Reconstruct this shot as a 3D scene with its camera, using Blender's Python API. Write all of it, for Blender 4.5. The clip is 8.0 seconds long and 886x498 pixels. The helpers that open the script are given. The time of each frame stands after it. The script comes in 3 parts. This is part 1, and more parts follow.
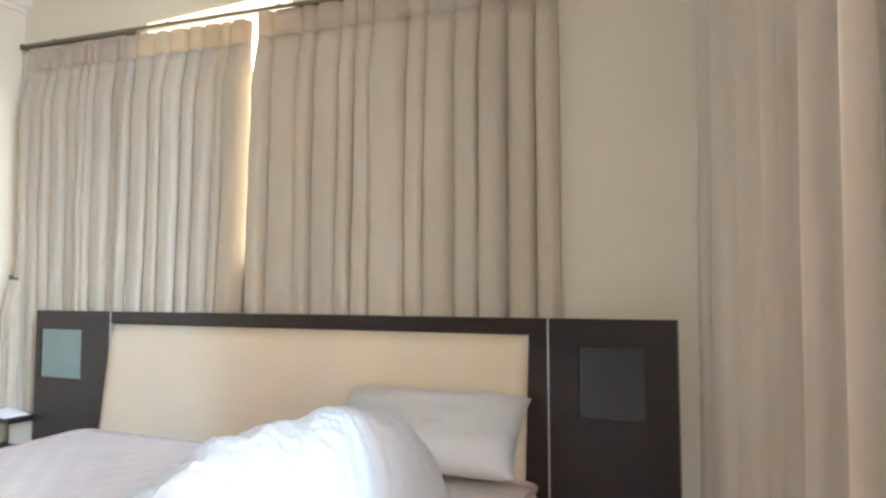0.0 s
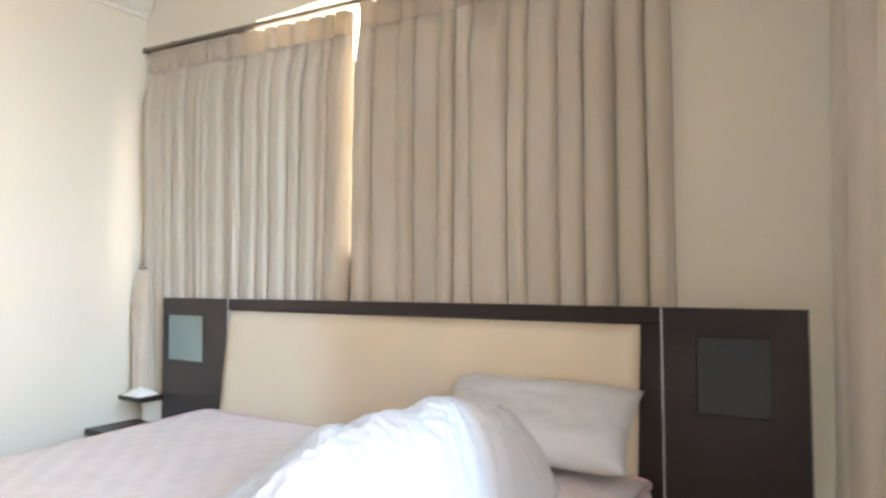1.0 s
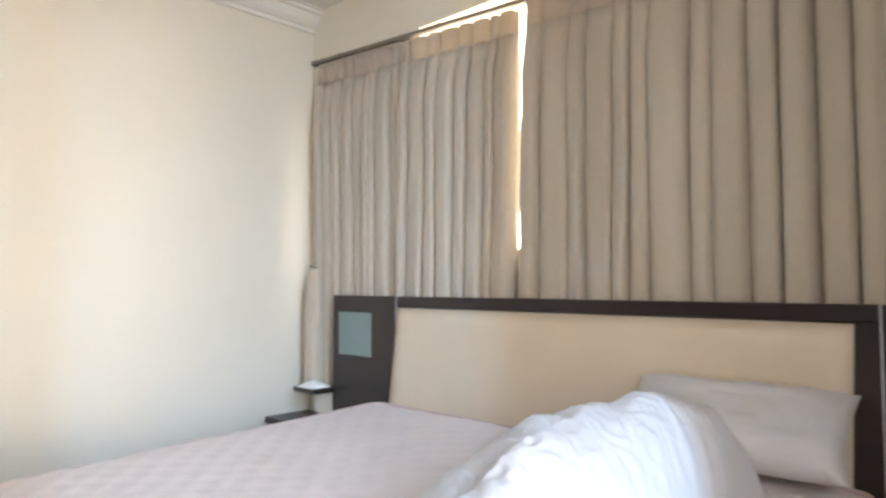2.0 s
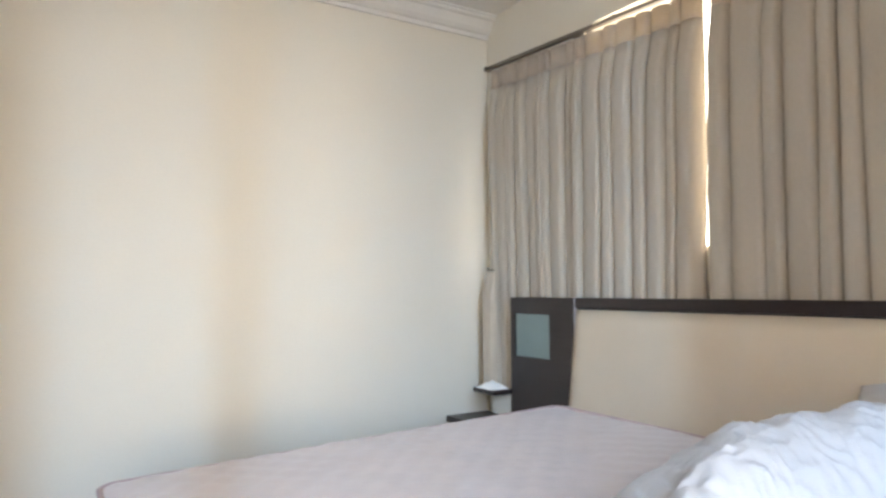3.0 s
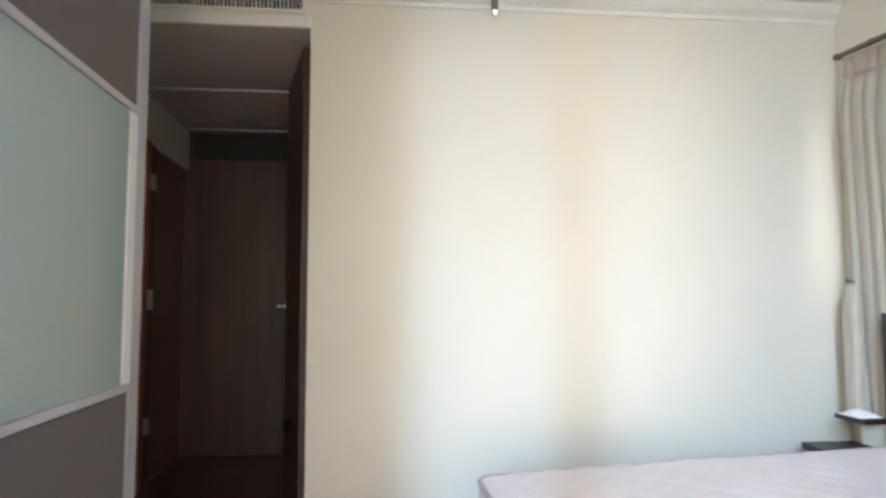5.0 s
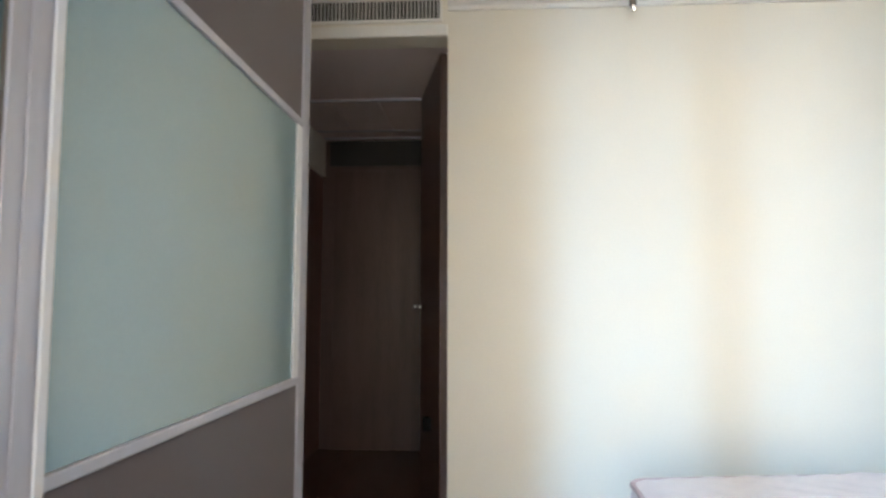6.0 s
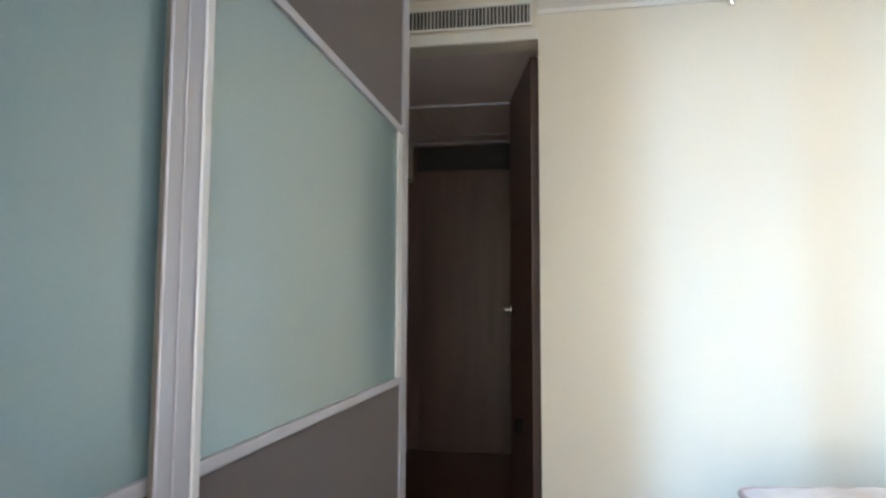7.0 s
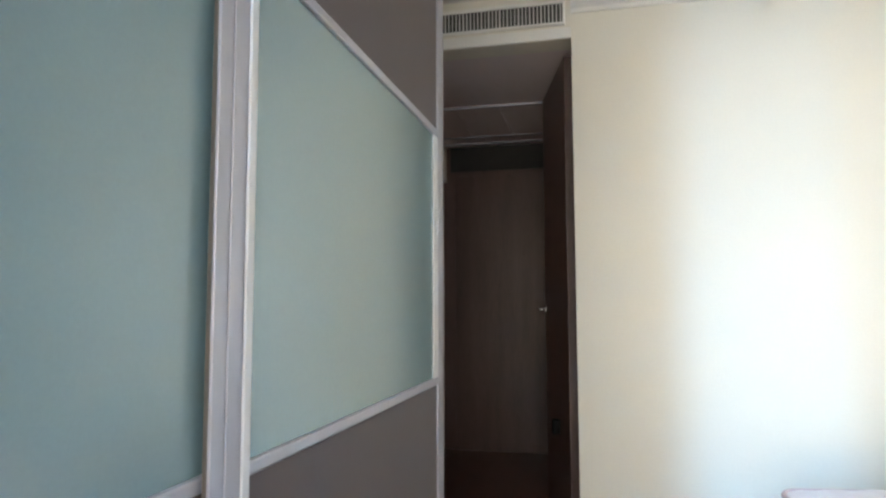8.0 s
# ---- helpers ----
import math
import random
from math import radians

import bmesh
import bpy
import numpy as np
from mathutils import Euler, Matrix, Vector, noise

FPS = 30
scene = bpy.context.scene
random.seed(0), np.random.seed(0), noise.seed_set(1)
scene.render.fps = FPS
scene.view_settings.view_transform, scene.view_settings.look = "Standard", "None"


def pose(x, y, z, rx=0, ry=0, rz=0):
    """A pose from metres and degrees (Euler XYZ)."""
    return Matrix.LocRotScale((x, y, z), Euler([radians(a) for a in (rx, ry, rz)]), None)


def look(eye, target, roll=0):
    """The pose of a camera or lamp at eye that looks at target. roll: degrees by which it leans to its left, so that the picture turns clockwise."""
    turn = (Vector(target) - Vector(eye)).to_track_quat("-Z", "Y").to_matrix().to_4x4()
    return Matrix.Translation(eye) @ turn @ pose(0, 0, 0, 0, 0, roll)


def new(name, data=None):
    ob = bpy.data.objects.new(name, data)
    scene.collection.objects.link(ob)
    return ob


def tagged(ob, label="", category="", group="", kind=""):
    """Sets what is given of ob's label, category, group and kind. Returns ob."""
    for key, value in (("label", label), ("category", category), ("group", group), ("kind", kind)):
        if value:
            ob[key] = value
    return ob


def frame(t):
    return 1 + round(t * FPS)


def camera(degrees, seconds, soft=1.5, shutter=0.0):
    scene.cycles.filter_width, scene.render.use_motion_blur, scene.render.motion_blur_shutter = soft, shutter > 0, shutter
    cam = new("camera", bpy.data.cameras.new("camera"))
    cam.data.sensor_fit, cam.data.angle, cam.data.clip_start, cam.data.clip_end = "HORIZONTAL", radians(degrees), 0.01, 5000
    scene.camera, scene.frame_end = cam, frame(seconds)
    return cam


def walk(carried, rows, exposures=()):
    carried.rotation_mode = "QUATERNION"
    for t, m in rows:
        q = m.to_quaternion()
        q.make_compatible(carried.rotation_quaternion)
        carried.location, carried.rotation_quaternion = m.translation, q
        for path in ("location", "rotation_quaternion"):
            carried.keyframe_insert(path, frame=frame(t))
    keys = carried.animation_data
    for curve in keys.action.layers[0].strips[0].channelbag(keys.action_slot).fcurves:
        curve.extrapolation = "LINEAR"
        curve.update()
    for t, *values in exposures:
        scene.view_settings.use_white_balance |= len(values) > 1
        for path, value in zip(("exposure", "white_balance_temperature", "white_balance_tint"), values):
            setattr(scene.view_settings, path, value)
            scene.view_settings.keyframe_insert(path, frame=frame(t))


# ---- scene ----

cam = camera(67.5, 8.0, soft=2.5, shutter=0.4)
PATH = [
    (0, (3.205, -2.059, 1.151), 24.46, 3.74, -0.05),
    (0.5, (3.212, -2.022, 1.156), 28.07, 2.88, -0.31),
    (1, (3.178, -2.033, 1.161), 33.11, 2.45, -0.31),
    (1.5, (3.087, -2.139, 1.145), 37.40, 2.74, -0.02),
    (3, (3.021, -2.139, 1.108), 58.66, 3.60, -0.25),
    (3.5, (3.017, -2.241, 1.106), 64.40, 3.87, -0.02),
    (4, (3.069, -2.298, 1.115), 71.00, 4.34, 0.05),
    (4.5, (3.057, -2.309, 1.130), 77.70, 4.41, 0.06),
    (5, (3.059, -2.321, 1.133), 84.13, 4.42, -0.09),
    (6.5, (3.107, -2.491, 1.123), 97.45, 4.73, 0.28),
    (7, (3.127, -2.503, 1.122), 100.56, 4.88, 0.24),
    (7.5, (3.146, -2.512, 1.126), 102.46, 4.90, 0.16),
    (8, (3.148, -2.509, 1.128), 103.44, 4.82, -0.14),
]
walk(cam, [(t, pose(*eye, 90 + pitch, -lean, yaw)) for t, eye, yaw, pitch, lean in PATH],
     exposures=[(0, 0.25, 6930, 15), (0.5, 0.34, 7050, 17), (1, 0.24, 7050, 17), (1.5, 0.12, 7000, 18), (3, -0.30, 6800, 17), (3.5, -0.27, 6640, 16), (5, 0.06, 6460, 14), (6.5, 0.13, 6200, 11), (8, 0.25, 6050, 10)])

# ---- plan, in metres: x east, y north, z up; the north-west corner of the room is the origin ----
CEIL = 2.64          # ceiling height
EAST = 3.55          # east wall, with the window that lights the room
SOUTH = -3.72        # south wall, behind the wardrobe; it goes on along the corridor
OPEN_Y = -2.625      # north edge of the corridor opening in the west wall
OPEN_Z = 2.40        # its head
HALL_X = -2.05       # end wall of the corridor
WARD_Y = -3.04       # front of the wardrobe doors
WARD_X = 0.915       # its west end
HEAD_Y = -0.17       # front of the headboard
HEAD_Z = 1.075       # its top
RAIL_Z = 2.338       # west end of the curtain rail, which sags towards the east
RAIL_FALL = 0.055    # metres of fall for each metre along it

# ---- world, sun, window light ----
world = bpy.data.worlds.new("sky")
scene.world = world
world.use_nodes = True
wn = world.node_tree.nodes
sky = wn.new("ShaderNodeTexSky")
sky.sky_type, sky.sun_disc = "NISHITA", False
sky.sun_elevation, sky.sun_rotation = radians(12), radians(100)
world.node_tree.links.new(sky.outputs[0], wn["Background"].inputs[0])
wn["Background"].inputs[1].default_value = 0.15

sun_data = bpy.data.lights.new("low_sun", "SUN")
sun_data.energy, sun_data.angle, sun_data.color = 0.5, radians(10), (1.0, 0.93, 0.76)
sun = new("low_sun", sun_data)
SUN_WAY = Vector((-1.0, 0.205, -0.03))
sun.matrix_world = look((8, -3.5, 2.2), Vector((8, -3.5, 2.2)) + SUN_WAY)

# the open daylight in the wide window
sky_data = bpy.data.lights.new("window_daylight", "AREA")
sky_data.shape, sky_data.size, sky_data.size_y = "RECTANGLE", 2.3, 1.8
sky_data.energy, sky_data.color = 40, (1.0, 0.90, 0.75)
sky_data.spread = radians(130)
window_daylight = new("window_daylight", sky_data)
window_daylight.matrix_world = look((EAST + 0.28, -1.85, 1.50), (1.0, -0.12, 0.85))

# tall unseen lamp added as sky outside: cool light down to the lower wall
gap_data = bpy.data.lights.new("added_sky_strip", "AREA")
gap_data.shape, gap_data.size, gap_data.size_y = "RECTANGLE", 0.26, 3.3
gap_data.energy, gap_data.color = 550, (0.34, 0.645, 1.0)
gap = new("added_sky_strip", gap_data)
GAP_AT = Vector((EAST + 4.0, -3.80, 3.5))
gap.matrix_world = look(GAP_AT, GAP_AT + Vector((-1.0, 0.42, 0.0)))

# ---- materials ----
def mat(name, colour, rough=0.6, metal=0.0, vary=0.06, scale=6.0, fine=60.0, bump=0.1, stretch=(1, 1, 1), second=None, spec=0.5, sheen=0.0, by_object=False, patchy=0.06):
    """A surface with a base colour that varies at two scales, and fine relief."""
    m = bpy.data.materials.new(name)
    m.use_nodes = True
    nt = m.node_tree
    n, l = nt.nodes, nt.links
    b = n["Principled BSDF"]
    co = n.new("ShaderNodeTexCoord")
    mp = n.new("ShaderNodeMapping")
    mp.inputs["Scale"].default_value = stretch
    l.new(co.outputs["Object"], mp.inputs["Vector"])
    big, small = n.new("ShaderNodeTexNoise"), n.new("ShaderNodeTexNoise")
    big.inputs["Scale"].default_value, small.inputs["Scale"].default_value = scale, fine
    big.inputs["Detail"].default_value, small.inputs["Detail"].default_value = 3, 4
    for t in (big, small):
        l.new(mp.outputs[0], t.inputs["Vector"])
    mix = n.new("ShaderNodeMix")
    mix.data_type = "RGBA"
    dark = second or tuple(c * (1 - 2.2 * vary) for c in colour)
    light = colour if second else tuple(min(1, c * (1 + vary)) for c in colour)
    mix.inputs[6].default_value, mix.inputs[7].default_value = (*dark, 1), (*light, 1)
    add = n.new("ShaderNodeMath")
    add.operation = "MULTIPLY_ADD"
    add.inputs[1].default_value = 0.35
    l.new(small.outputs["Fac"], add.inputs[0])
    half = n.new("ShaderNodeMath")
    half.operation = "MULTIPLY"
    half.inputs[1].default_value = 0.65
    l.new(big.outputs["Fac"], half.inputs[0])
    l.new(half.outputs[0], add.inputs[2])
    ramp = n.new("ShaderNodeMapRange")
    ramp.inputs[1].default_value, ramp.inputs[2].default_value = 0.3, 0.7
    l.new(add.outputs[0], ramp.inputs[0])
    l.new(ramp.outputs[0], mix.inputs[0])
    out = mix.outputs[2]
    if by_object:
        info, hsv, rng = n.new("ShaderNodeObjectInfo"), n.new("ShaderNodeHueSaturation"), n.new("ShaderNodeMapRange")
        rng.inputs[3].default_value, rng.inputs[4].default_value = 0.75, 1.2
        l.new(info.outputs["Random"], rng.inputs[0])
        l.new(rng.outputs[0], hsv.inputs["Value"])
        l.new(out, hsv.inputs["Color"])
        out = hsv.outputs[0]
    l.new(out, b.inputs["Base Color"])
    rr = n.new("ShaderNodeMapRange")
    rr.inputs[3].default_value, rr.inputs[4].default_value = max(0.02, rough - patchy), min(1, rough + patchy)
    l.new(big.outputs["Fac"], rr.inputs[0])
    l.new(rr.outputs[0], b.inputs["Roughness"])
    b.inputs["Metallic"].default_value = metal
    b.inputs["Specular IOR Level"].default_value = spec
    b.inputs["Sheen Weight"].default_value = sheen
    if bump:
        bp = n.new("ShaderNodeBump")
        bp.inputs["Strength"].default_value, bp.inputs["Distance"].default_value = bump, 0.004
        l.new(small.outputs["Fac"], bp.inputs["Height"])
        l.new(bp.outputs[0], b.inputs["Normal"])
    return m


def cloth(name, colour, through_light, fine=220.0, vary=0.06, lit=None):
    """Woven cloth that lets some light through."""
    m = mat(name, colour, rough=0.9, vary=vary, scale=3, fine=fine, bump=0.25, stretch=(1, 1, 0.25), spec=0.2, sheen=0.2)
    nt = m.node_tree
    n, l = nt.nodes, nt.links
    b, o = n["Principled BSDF"], n["Material Output"]
    tr, mx = n.new("ShaderNodeBsdfTranslucent"), n.new("ShaderNodeMixShader")
    tr.inputs[0].default_value = (*(lit or (min(1, c * 1.15) for c in colour)), 1)
    mx.inputs[0].default_value = through_light
    l.new(b.outputs[0], mx.inputs[1])
    l.new(tr.outputs[0], mx.inputs[2])
    l.new(mx.outputs[0], o.inputs[0])
    return m


def glass(name, colour, rough):
    m = bpy.data.materials.new(name)
    m.use_nodes = True
    b = m.node_tree.nodes["Principled BSDF"]
    b.inputs["Base Color"].default_value = (*colour, 1)
    b.inputs["Roughness"].default_value = rough
    b.inputs["Transmission Weight"].default_value = 1.0
    b.inputs["IOR"].default_value = 1.45
    return m


M_WALL = mat("cream_wall_paint", (0.745, 0.70, 0.60), 0.75, vary=0.025, scale=1.3, fine=90, bump=0.12)
M_CEIL = mat("white_ceiling_paint", (0.78, 0.75, 0.69), 0.8, vary=0.02, scale=1.5, fine=90, bump=0.08)
M_TRIM = mat("white_gloss_trim", (0.80, 0.78, 0.73), 0.45, vary=0.03, scale=5, fine=60, bump=0.06)
M_HALL = mat("grey_hall_paint", (0.74, 0.64, 0.62), 0.75, vary=0.04, scale=1.5, fine=80, bump=0.1)
M_WOOD = mat("dark_stained_wood", (0.022, 0.014, 0.013), 0.38, vary=0.2, scale=3, fine=40, bump=0.12, stretch=(0.35, 3, 3))
M_WOODV = mat("dark_door_wood", (0.10, 0.058, 0.048), 0.42, vary=0.2, scale=3, fine=40, bump=0.12, stretch=(3, 3, 0.3))
M_BROWN = mat("polished_brown_door_wood", (0.19, 0.080, 0.062), 0.30, vary=0.2, scale=3, fine=40, bump=0.1, stretch=(3, 3, 0.3))
# red-brown wood; the warm light on it is painted into the colour
M_RED = mat("red_brown_wood_warm_lit", (0.42, 0.12, 0.06), 0.40, vary=0.15, scale=3, fine=40, bump=0.1, stretch=(3, 3, 0.3))
M_FLOOR = mat("red_brown_parquet", (0.10, 0.042, 0.028), 0.32, vary=0.2, scale=3, fine=50, bump=0.1, stretch=(0.4, 4, 4), by_object=True)
M_LEATHER = mat("cream_leather", (0.60, 0.505, 0.385), 0.46, vary=0.03, scale=4, fine=160, bump=0.15)
M_MATTRESS = mat("pink_beige_ticking", (0.66, 0.575, 0.56), 0.42, vary=0.05, scale=9, fine=120, bump=0.3, sheen=0.2)
M_PIPING = mat("rose_piping", (0.55, 0.42, 0.41), 0.8, vary=0.05, scale=20, fine=160, bump=0.2)
M_LINEN = mat("white_bed_linen", (0.51, 0.50, 0.50), 0.9, vary=0.02, scale=5, fine=240, bump=0.2, sheen=0.2)
M_CURTAIN = cloth("taupe_curtain_cloth", (0.50, 0.437, 0.352), 0.012)
M_HEADING = cloth("taupe_curtain_heading", (0.51, 0.43, 0.355), 0.14, lit=(0.88, 0.74, 0.45))
# lit copy of the taupe cloth: backlight put into a paler, more translucent colour
M_CURTAIN_LIT = cloth("brightened_taupe_cloth", (0.72, 0.65, 0.58), 0.36)
M_SASH = cloth("cream_patterned_cloth", (0.62, 0.53, 0.42), 0.10, fine=40, vary=0.16)
M_ALU = mat("satin_aluminium", (0.52, 0.51, 0.56), 0.40, metal=0.55, vary=0.04, scale=8, fine=90, bump=0.05, stretch=(1, 1, 0.2))
M_LIP = mat("pale_aluminium_lip", (0.76, 0.76, 0.77), 0.38, metal=0.1, vary=0.03, scale=8, fine=90, bump=0.05, stretch=(1, 1, 0.2))
M_RAIL = mat("grey_curtain_rail", (0.20, 0.17, 0.14), 0.45, metal=0.4, vary=0.06, scale=10, fine=80, bump=0.05)
M_CHROME = mat("chrome", (0.92, 0.92, 0.92), 0.25, metal=0.9, vary=0.02, scale=10, fine=80, bump=0.0)
M_TAUPE = mat("taupe_laminate", (0.112, 0.088, 0.088), 0.5, vary=0.04, scale=4, fine=90, bump=0.06)
M_FROST = mat("pale_green_frosted_glass", (0.240, 0.345, 0.365), 0.17, vary=0.03, scale=1.2, fine=140, bump=0.03, spec=0.7, patchy=0.0)
for key, value in (("Coat Weight", 0.7), ("Coat Roughness", 0.17), ("Coat IOR", 1.5)):
    M_FROST.node_tree.nodes["Principled BSDF"].inputs[key].default_value = value
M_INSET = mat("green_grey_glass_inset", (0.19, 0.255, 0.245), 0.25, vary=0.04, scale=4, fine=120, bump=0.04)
# darker glass colour for the right wing's inset
M_INSETD = mat("dark_glass_inset", (0.034, 0.036, 0.039), 0.35, vary=0.06, scale=4, fine=120, bump=0.04)
M_DARK = mat("dark_grille_backing", (0.030, 0.028, 0.026), 0.7, vary=0.1, scale=10, fine=60, bump=0.1)
M_RUBBER = mat("black_rubber", (0.014, 0.014, 0.014), 0.9, vary=0.1, scale=10, fine=60, bump=0.1, spec=0.1)
M_PLASTIC = mat("white_switch_plastic", (0.75, 0.73, 0.70), 0.4, vary=0.02, scale=10, fine=80, bump=0.0)
M_PAPER = mat("white_tissue_paper", (0.85, 0.85, 0.84), 0.9, vary=0.02, scale=20, fine=120, bump=0.1)
M_PANE = glass("window_glass", (0.97, 0.99, 0.98), 0.0)
M_OUT = mat("pale_outdoor_ground", (0.45, 0.44, 0.40), 0.9, vary=0.1, scale=0.5, fine=8, bump=0.3)

# ---- building blocks ----
def box(bm, lo, hi, bevel=0.0, segments=2, m=None):
    """Adds a box between two corners, with rounded edges."""
    lo, hi = Vector(lo), Vector(hi)
    size, mid = hi - lo, (hi + lo) / 2
    made = bmesh.ops.create_cube(bm, size=1.0)["verts"]
    for v in made:
        v.co = Vector((v.co.x * size.x, v.co.y * size.y, v.co.z * size.z)) + mid
    if bevel:
        edges = list({e for v in made for e in v.link_edges})
        done = bmesh.ops.bevel(bm, geom=edges, offset=min(bevel, min(size) * 0.45), segments=segments, profile=0.5, affect="EDGES")
        made = list({v for f in done["faces"] for v in f.verts} | {v for v in made if v.is_valid})
    if m:
        bmesh.ops.transform(bm, matrix=m, verts=made)
    return bm


def rod(bm, a, b, r, r2=None, sides=20):
    """Adds a round bar from a to b."""
    a, b = Vector(a), Vector(b)
    m = Matrix.Translation((a + b) / 2) @ (b - a).to_track_quat("Z", "Y").to_matrix().to_4x4()
    bmesh.ops.create_cone(bm, cap_ends=True, segments=sides, radius1=r, radius2=r if r2 is None else r2, depth=(b - a).length, matrix=m)
    return bm


def part(name, bm, material, parent=None, label="", smooth=False):
    data = bpy.data.meshes.new(name)
    bm.normal_update()
    bm.to_mesh(data)
    bm.free()
    data.materials.append(material)
    for p in data.polygons:
        p.use_smooth = smooth
    ob = new(name, data)
    if parent:
        ob.parent = parent
    if label:
        ob["label"] = label
    return ob


def one(name, boxes, material, parent=None, label="", bevel=0.0):
    """One mesh out of several boxes."""
    bm = bmesh.new()
    for lo, hi in boxes:
        box(bm, lo, hi, bevel)
    return part(name, bm, material, parent, label)


def thing(name, at, label, category, group=""):
    ob = new(name)
    ob.location = at
    ob.empty_display_size = 0.1
    return tagged(ob, label, category, group)


def under(ob, parent):
    """Puts parts that were built in room coordinates under an Empty that stands elsewhere."""
    ob.parent = parent
    ob.matrix_parent_inverse = Matrix.Translation(parent.location).inverted()
    return ob


def add(parent, name, boxes, material, label="", bevel=0.003):
    return under(one(name, boxes, material, None, label, bevel), parent)


# ---- the room: floor, walls, ceiling ----
T = 0.14
N_WIN = (0.84, 1.62, 1.27, 2.335)       # windows behind the curtains: x from, to, z from, to
N_WIN_B = (0.13, 0.66, 1.00, 2.14)
E_WIN = (-3.035, -0.16, 0.50, 2.50)     # east window: y from, to, z from, to


def setting(ob, label="", category=""):
    return tagged(ob, label, category, kind="structure")


setting(one("floor", [((-T, SOUTH - T, -0.12), (EAST + T, T, -0.004))], M_FLOOR), "red-brown wooden floor under the bed", "floor")
setting(one("corridor_floor", [((HALL_X - T, SOUTH - T, -0.12), (-T - 0.001, -2.10, -0.004))], M_FLOOR), "red-brown wooden corridor floor", "floor")
setting(one("ceiling", [((-T, SOUTH - T, CEIL), (EAST + T, T, CEIL + 0.12))], M_CEIL), "plain off-white painted ceiling", "ceiling")
x0, x1, z0, z1 = N_WIN
u0, u1, w0, w1 = N_WIN_B
wall_north = setting(one("wall_north", [((-T, 0, 0), (u0, T, CEIL)), ((u1, 0, 0), (x0, T, CEIL)), ((x1, 0, 0), (EAST, T, CEIL)), ((x0, 0, 0), (x1, T, z0)), ((x0, 0, z1), (x1, T, CEIL)), ((u0, 0, 0), (u1, T, w0)), ((u0, 0, w1), (u1, T, CEIL))], M_WALL), "cream painted wall behind the bed", "wall")
wall_west = setting(one("wall_west", [((-T, OPEN_Y, 0), (0, 0, CEIL)), ((-T, SOUTH, OPEN_Z), (0, OPEN_Y, CEIL))], M_WALL), "cream painted wall with a corridor opening", "wall")
wall_south = setting(one("wall_south", [((-0.0, SOUTH - T, 0), (EAST, SOUTH, CEIL))], M_WALL), "cream painted wall behind the wardrobe", "wall")
y0, y1, z0, z1 = E_WIN
wall_east = setting(one("wall_east", [((EAST, SOUTH - T, 0), (EAST + T, y0, CEIL)), ((EAST, y1, 0), (EAST + T, T, CEIL)), ((EAST, y0, 0), (EAST + T, y1, z0)), ((EAST, y0, z1), (EAST + T, y1, CEIL))], M_WALL), "cream painted wall with a wide window", "wall")
setting(one("ground", [((-30, -40, -3.2), (60, 40, -3.0))], M_OUT), "pale ground outside the windows", "ground")


def cornice():
    """A stepped plaster moulding between the west wall and the ceiling."""
    prof = [(0, 0.115), (0.012, 0.115), (0.014, 0.095), (0.030, 0.088), (0.048, 0.070), (0.060, 0.046), (0.066, 0.030), (0.084, 0.024), (0.088, 0.010), (0.100, 0.008), (0.100, 0)]
    bm = bmesh.new()
    rows = [[bm.verts.new((0.001 + a, y, CEIL - 0.001 - b)) for a, b in prof] for y in (OPEN_Y, -0.002)]
    for i in range(len(prof) - 1):
        bm.faces.new((rows[0][i], rows[0][i + 1], rows[1][i + 1], rows[1][i]))
    for r in rows:
        c = bm.verts.new((0.001, r[0].co.y, CEIL - 0.001))
        bm.faces.new([c, *r])
    bmesh.ops.recalc_face_normals(bm, faces=bm.faces)
    return setting(part("trim_cornice", bm, M_TRIM), "white stepped plaster cornice along the wall", "cornice")


cornice()


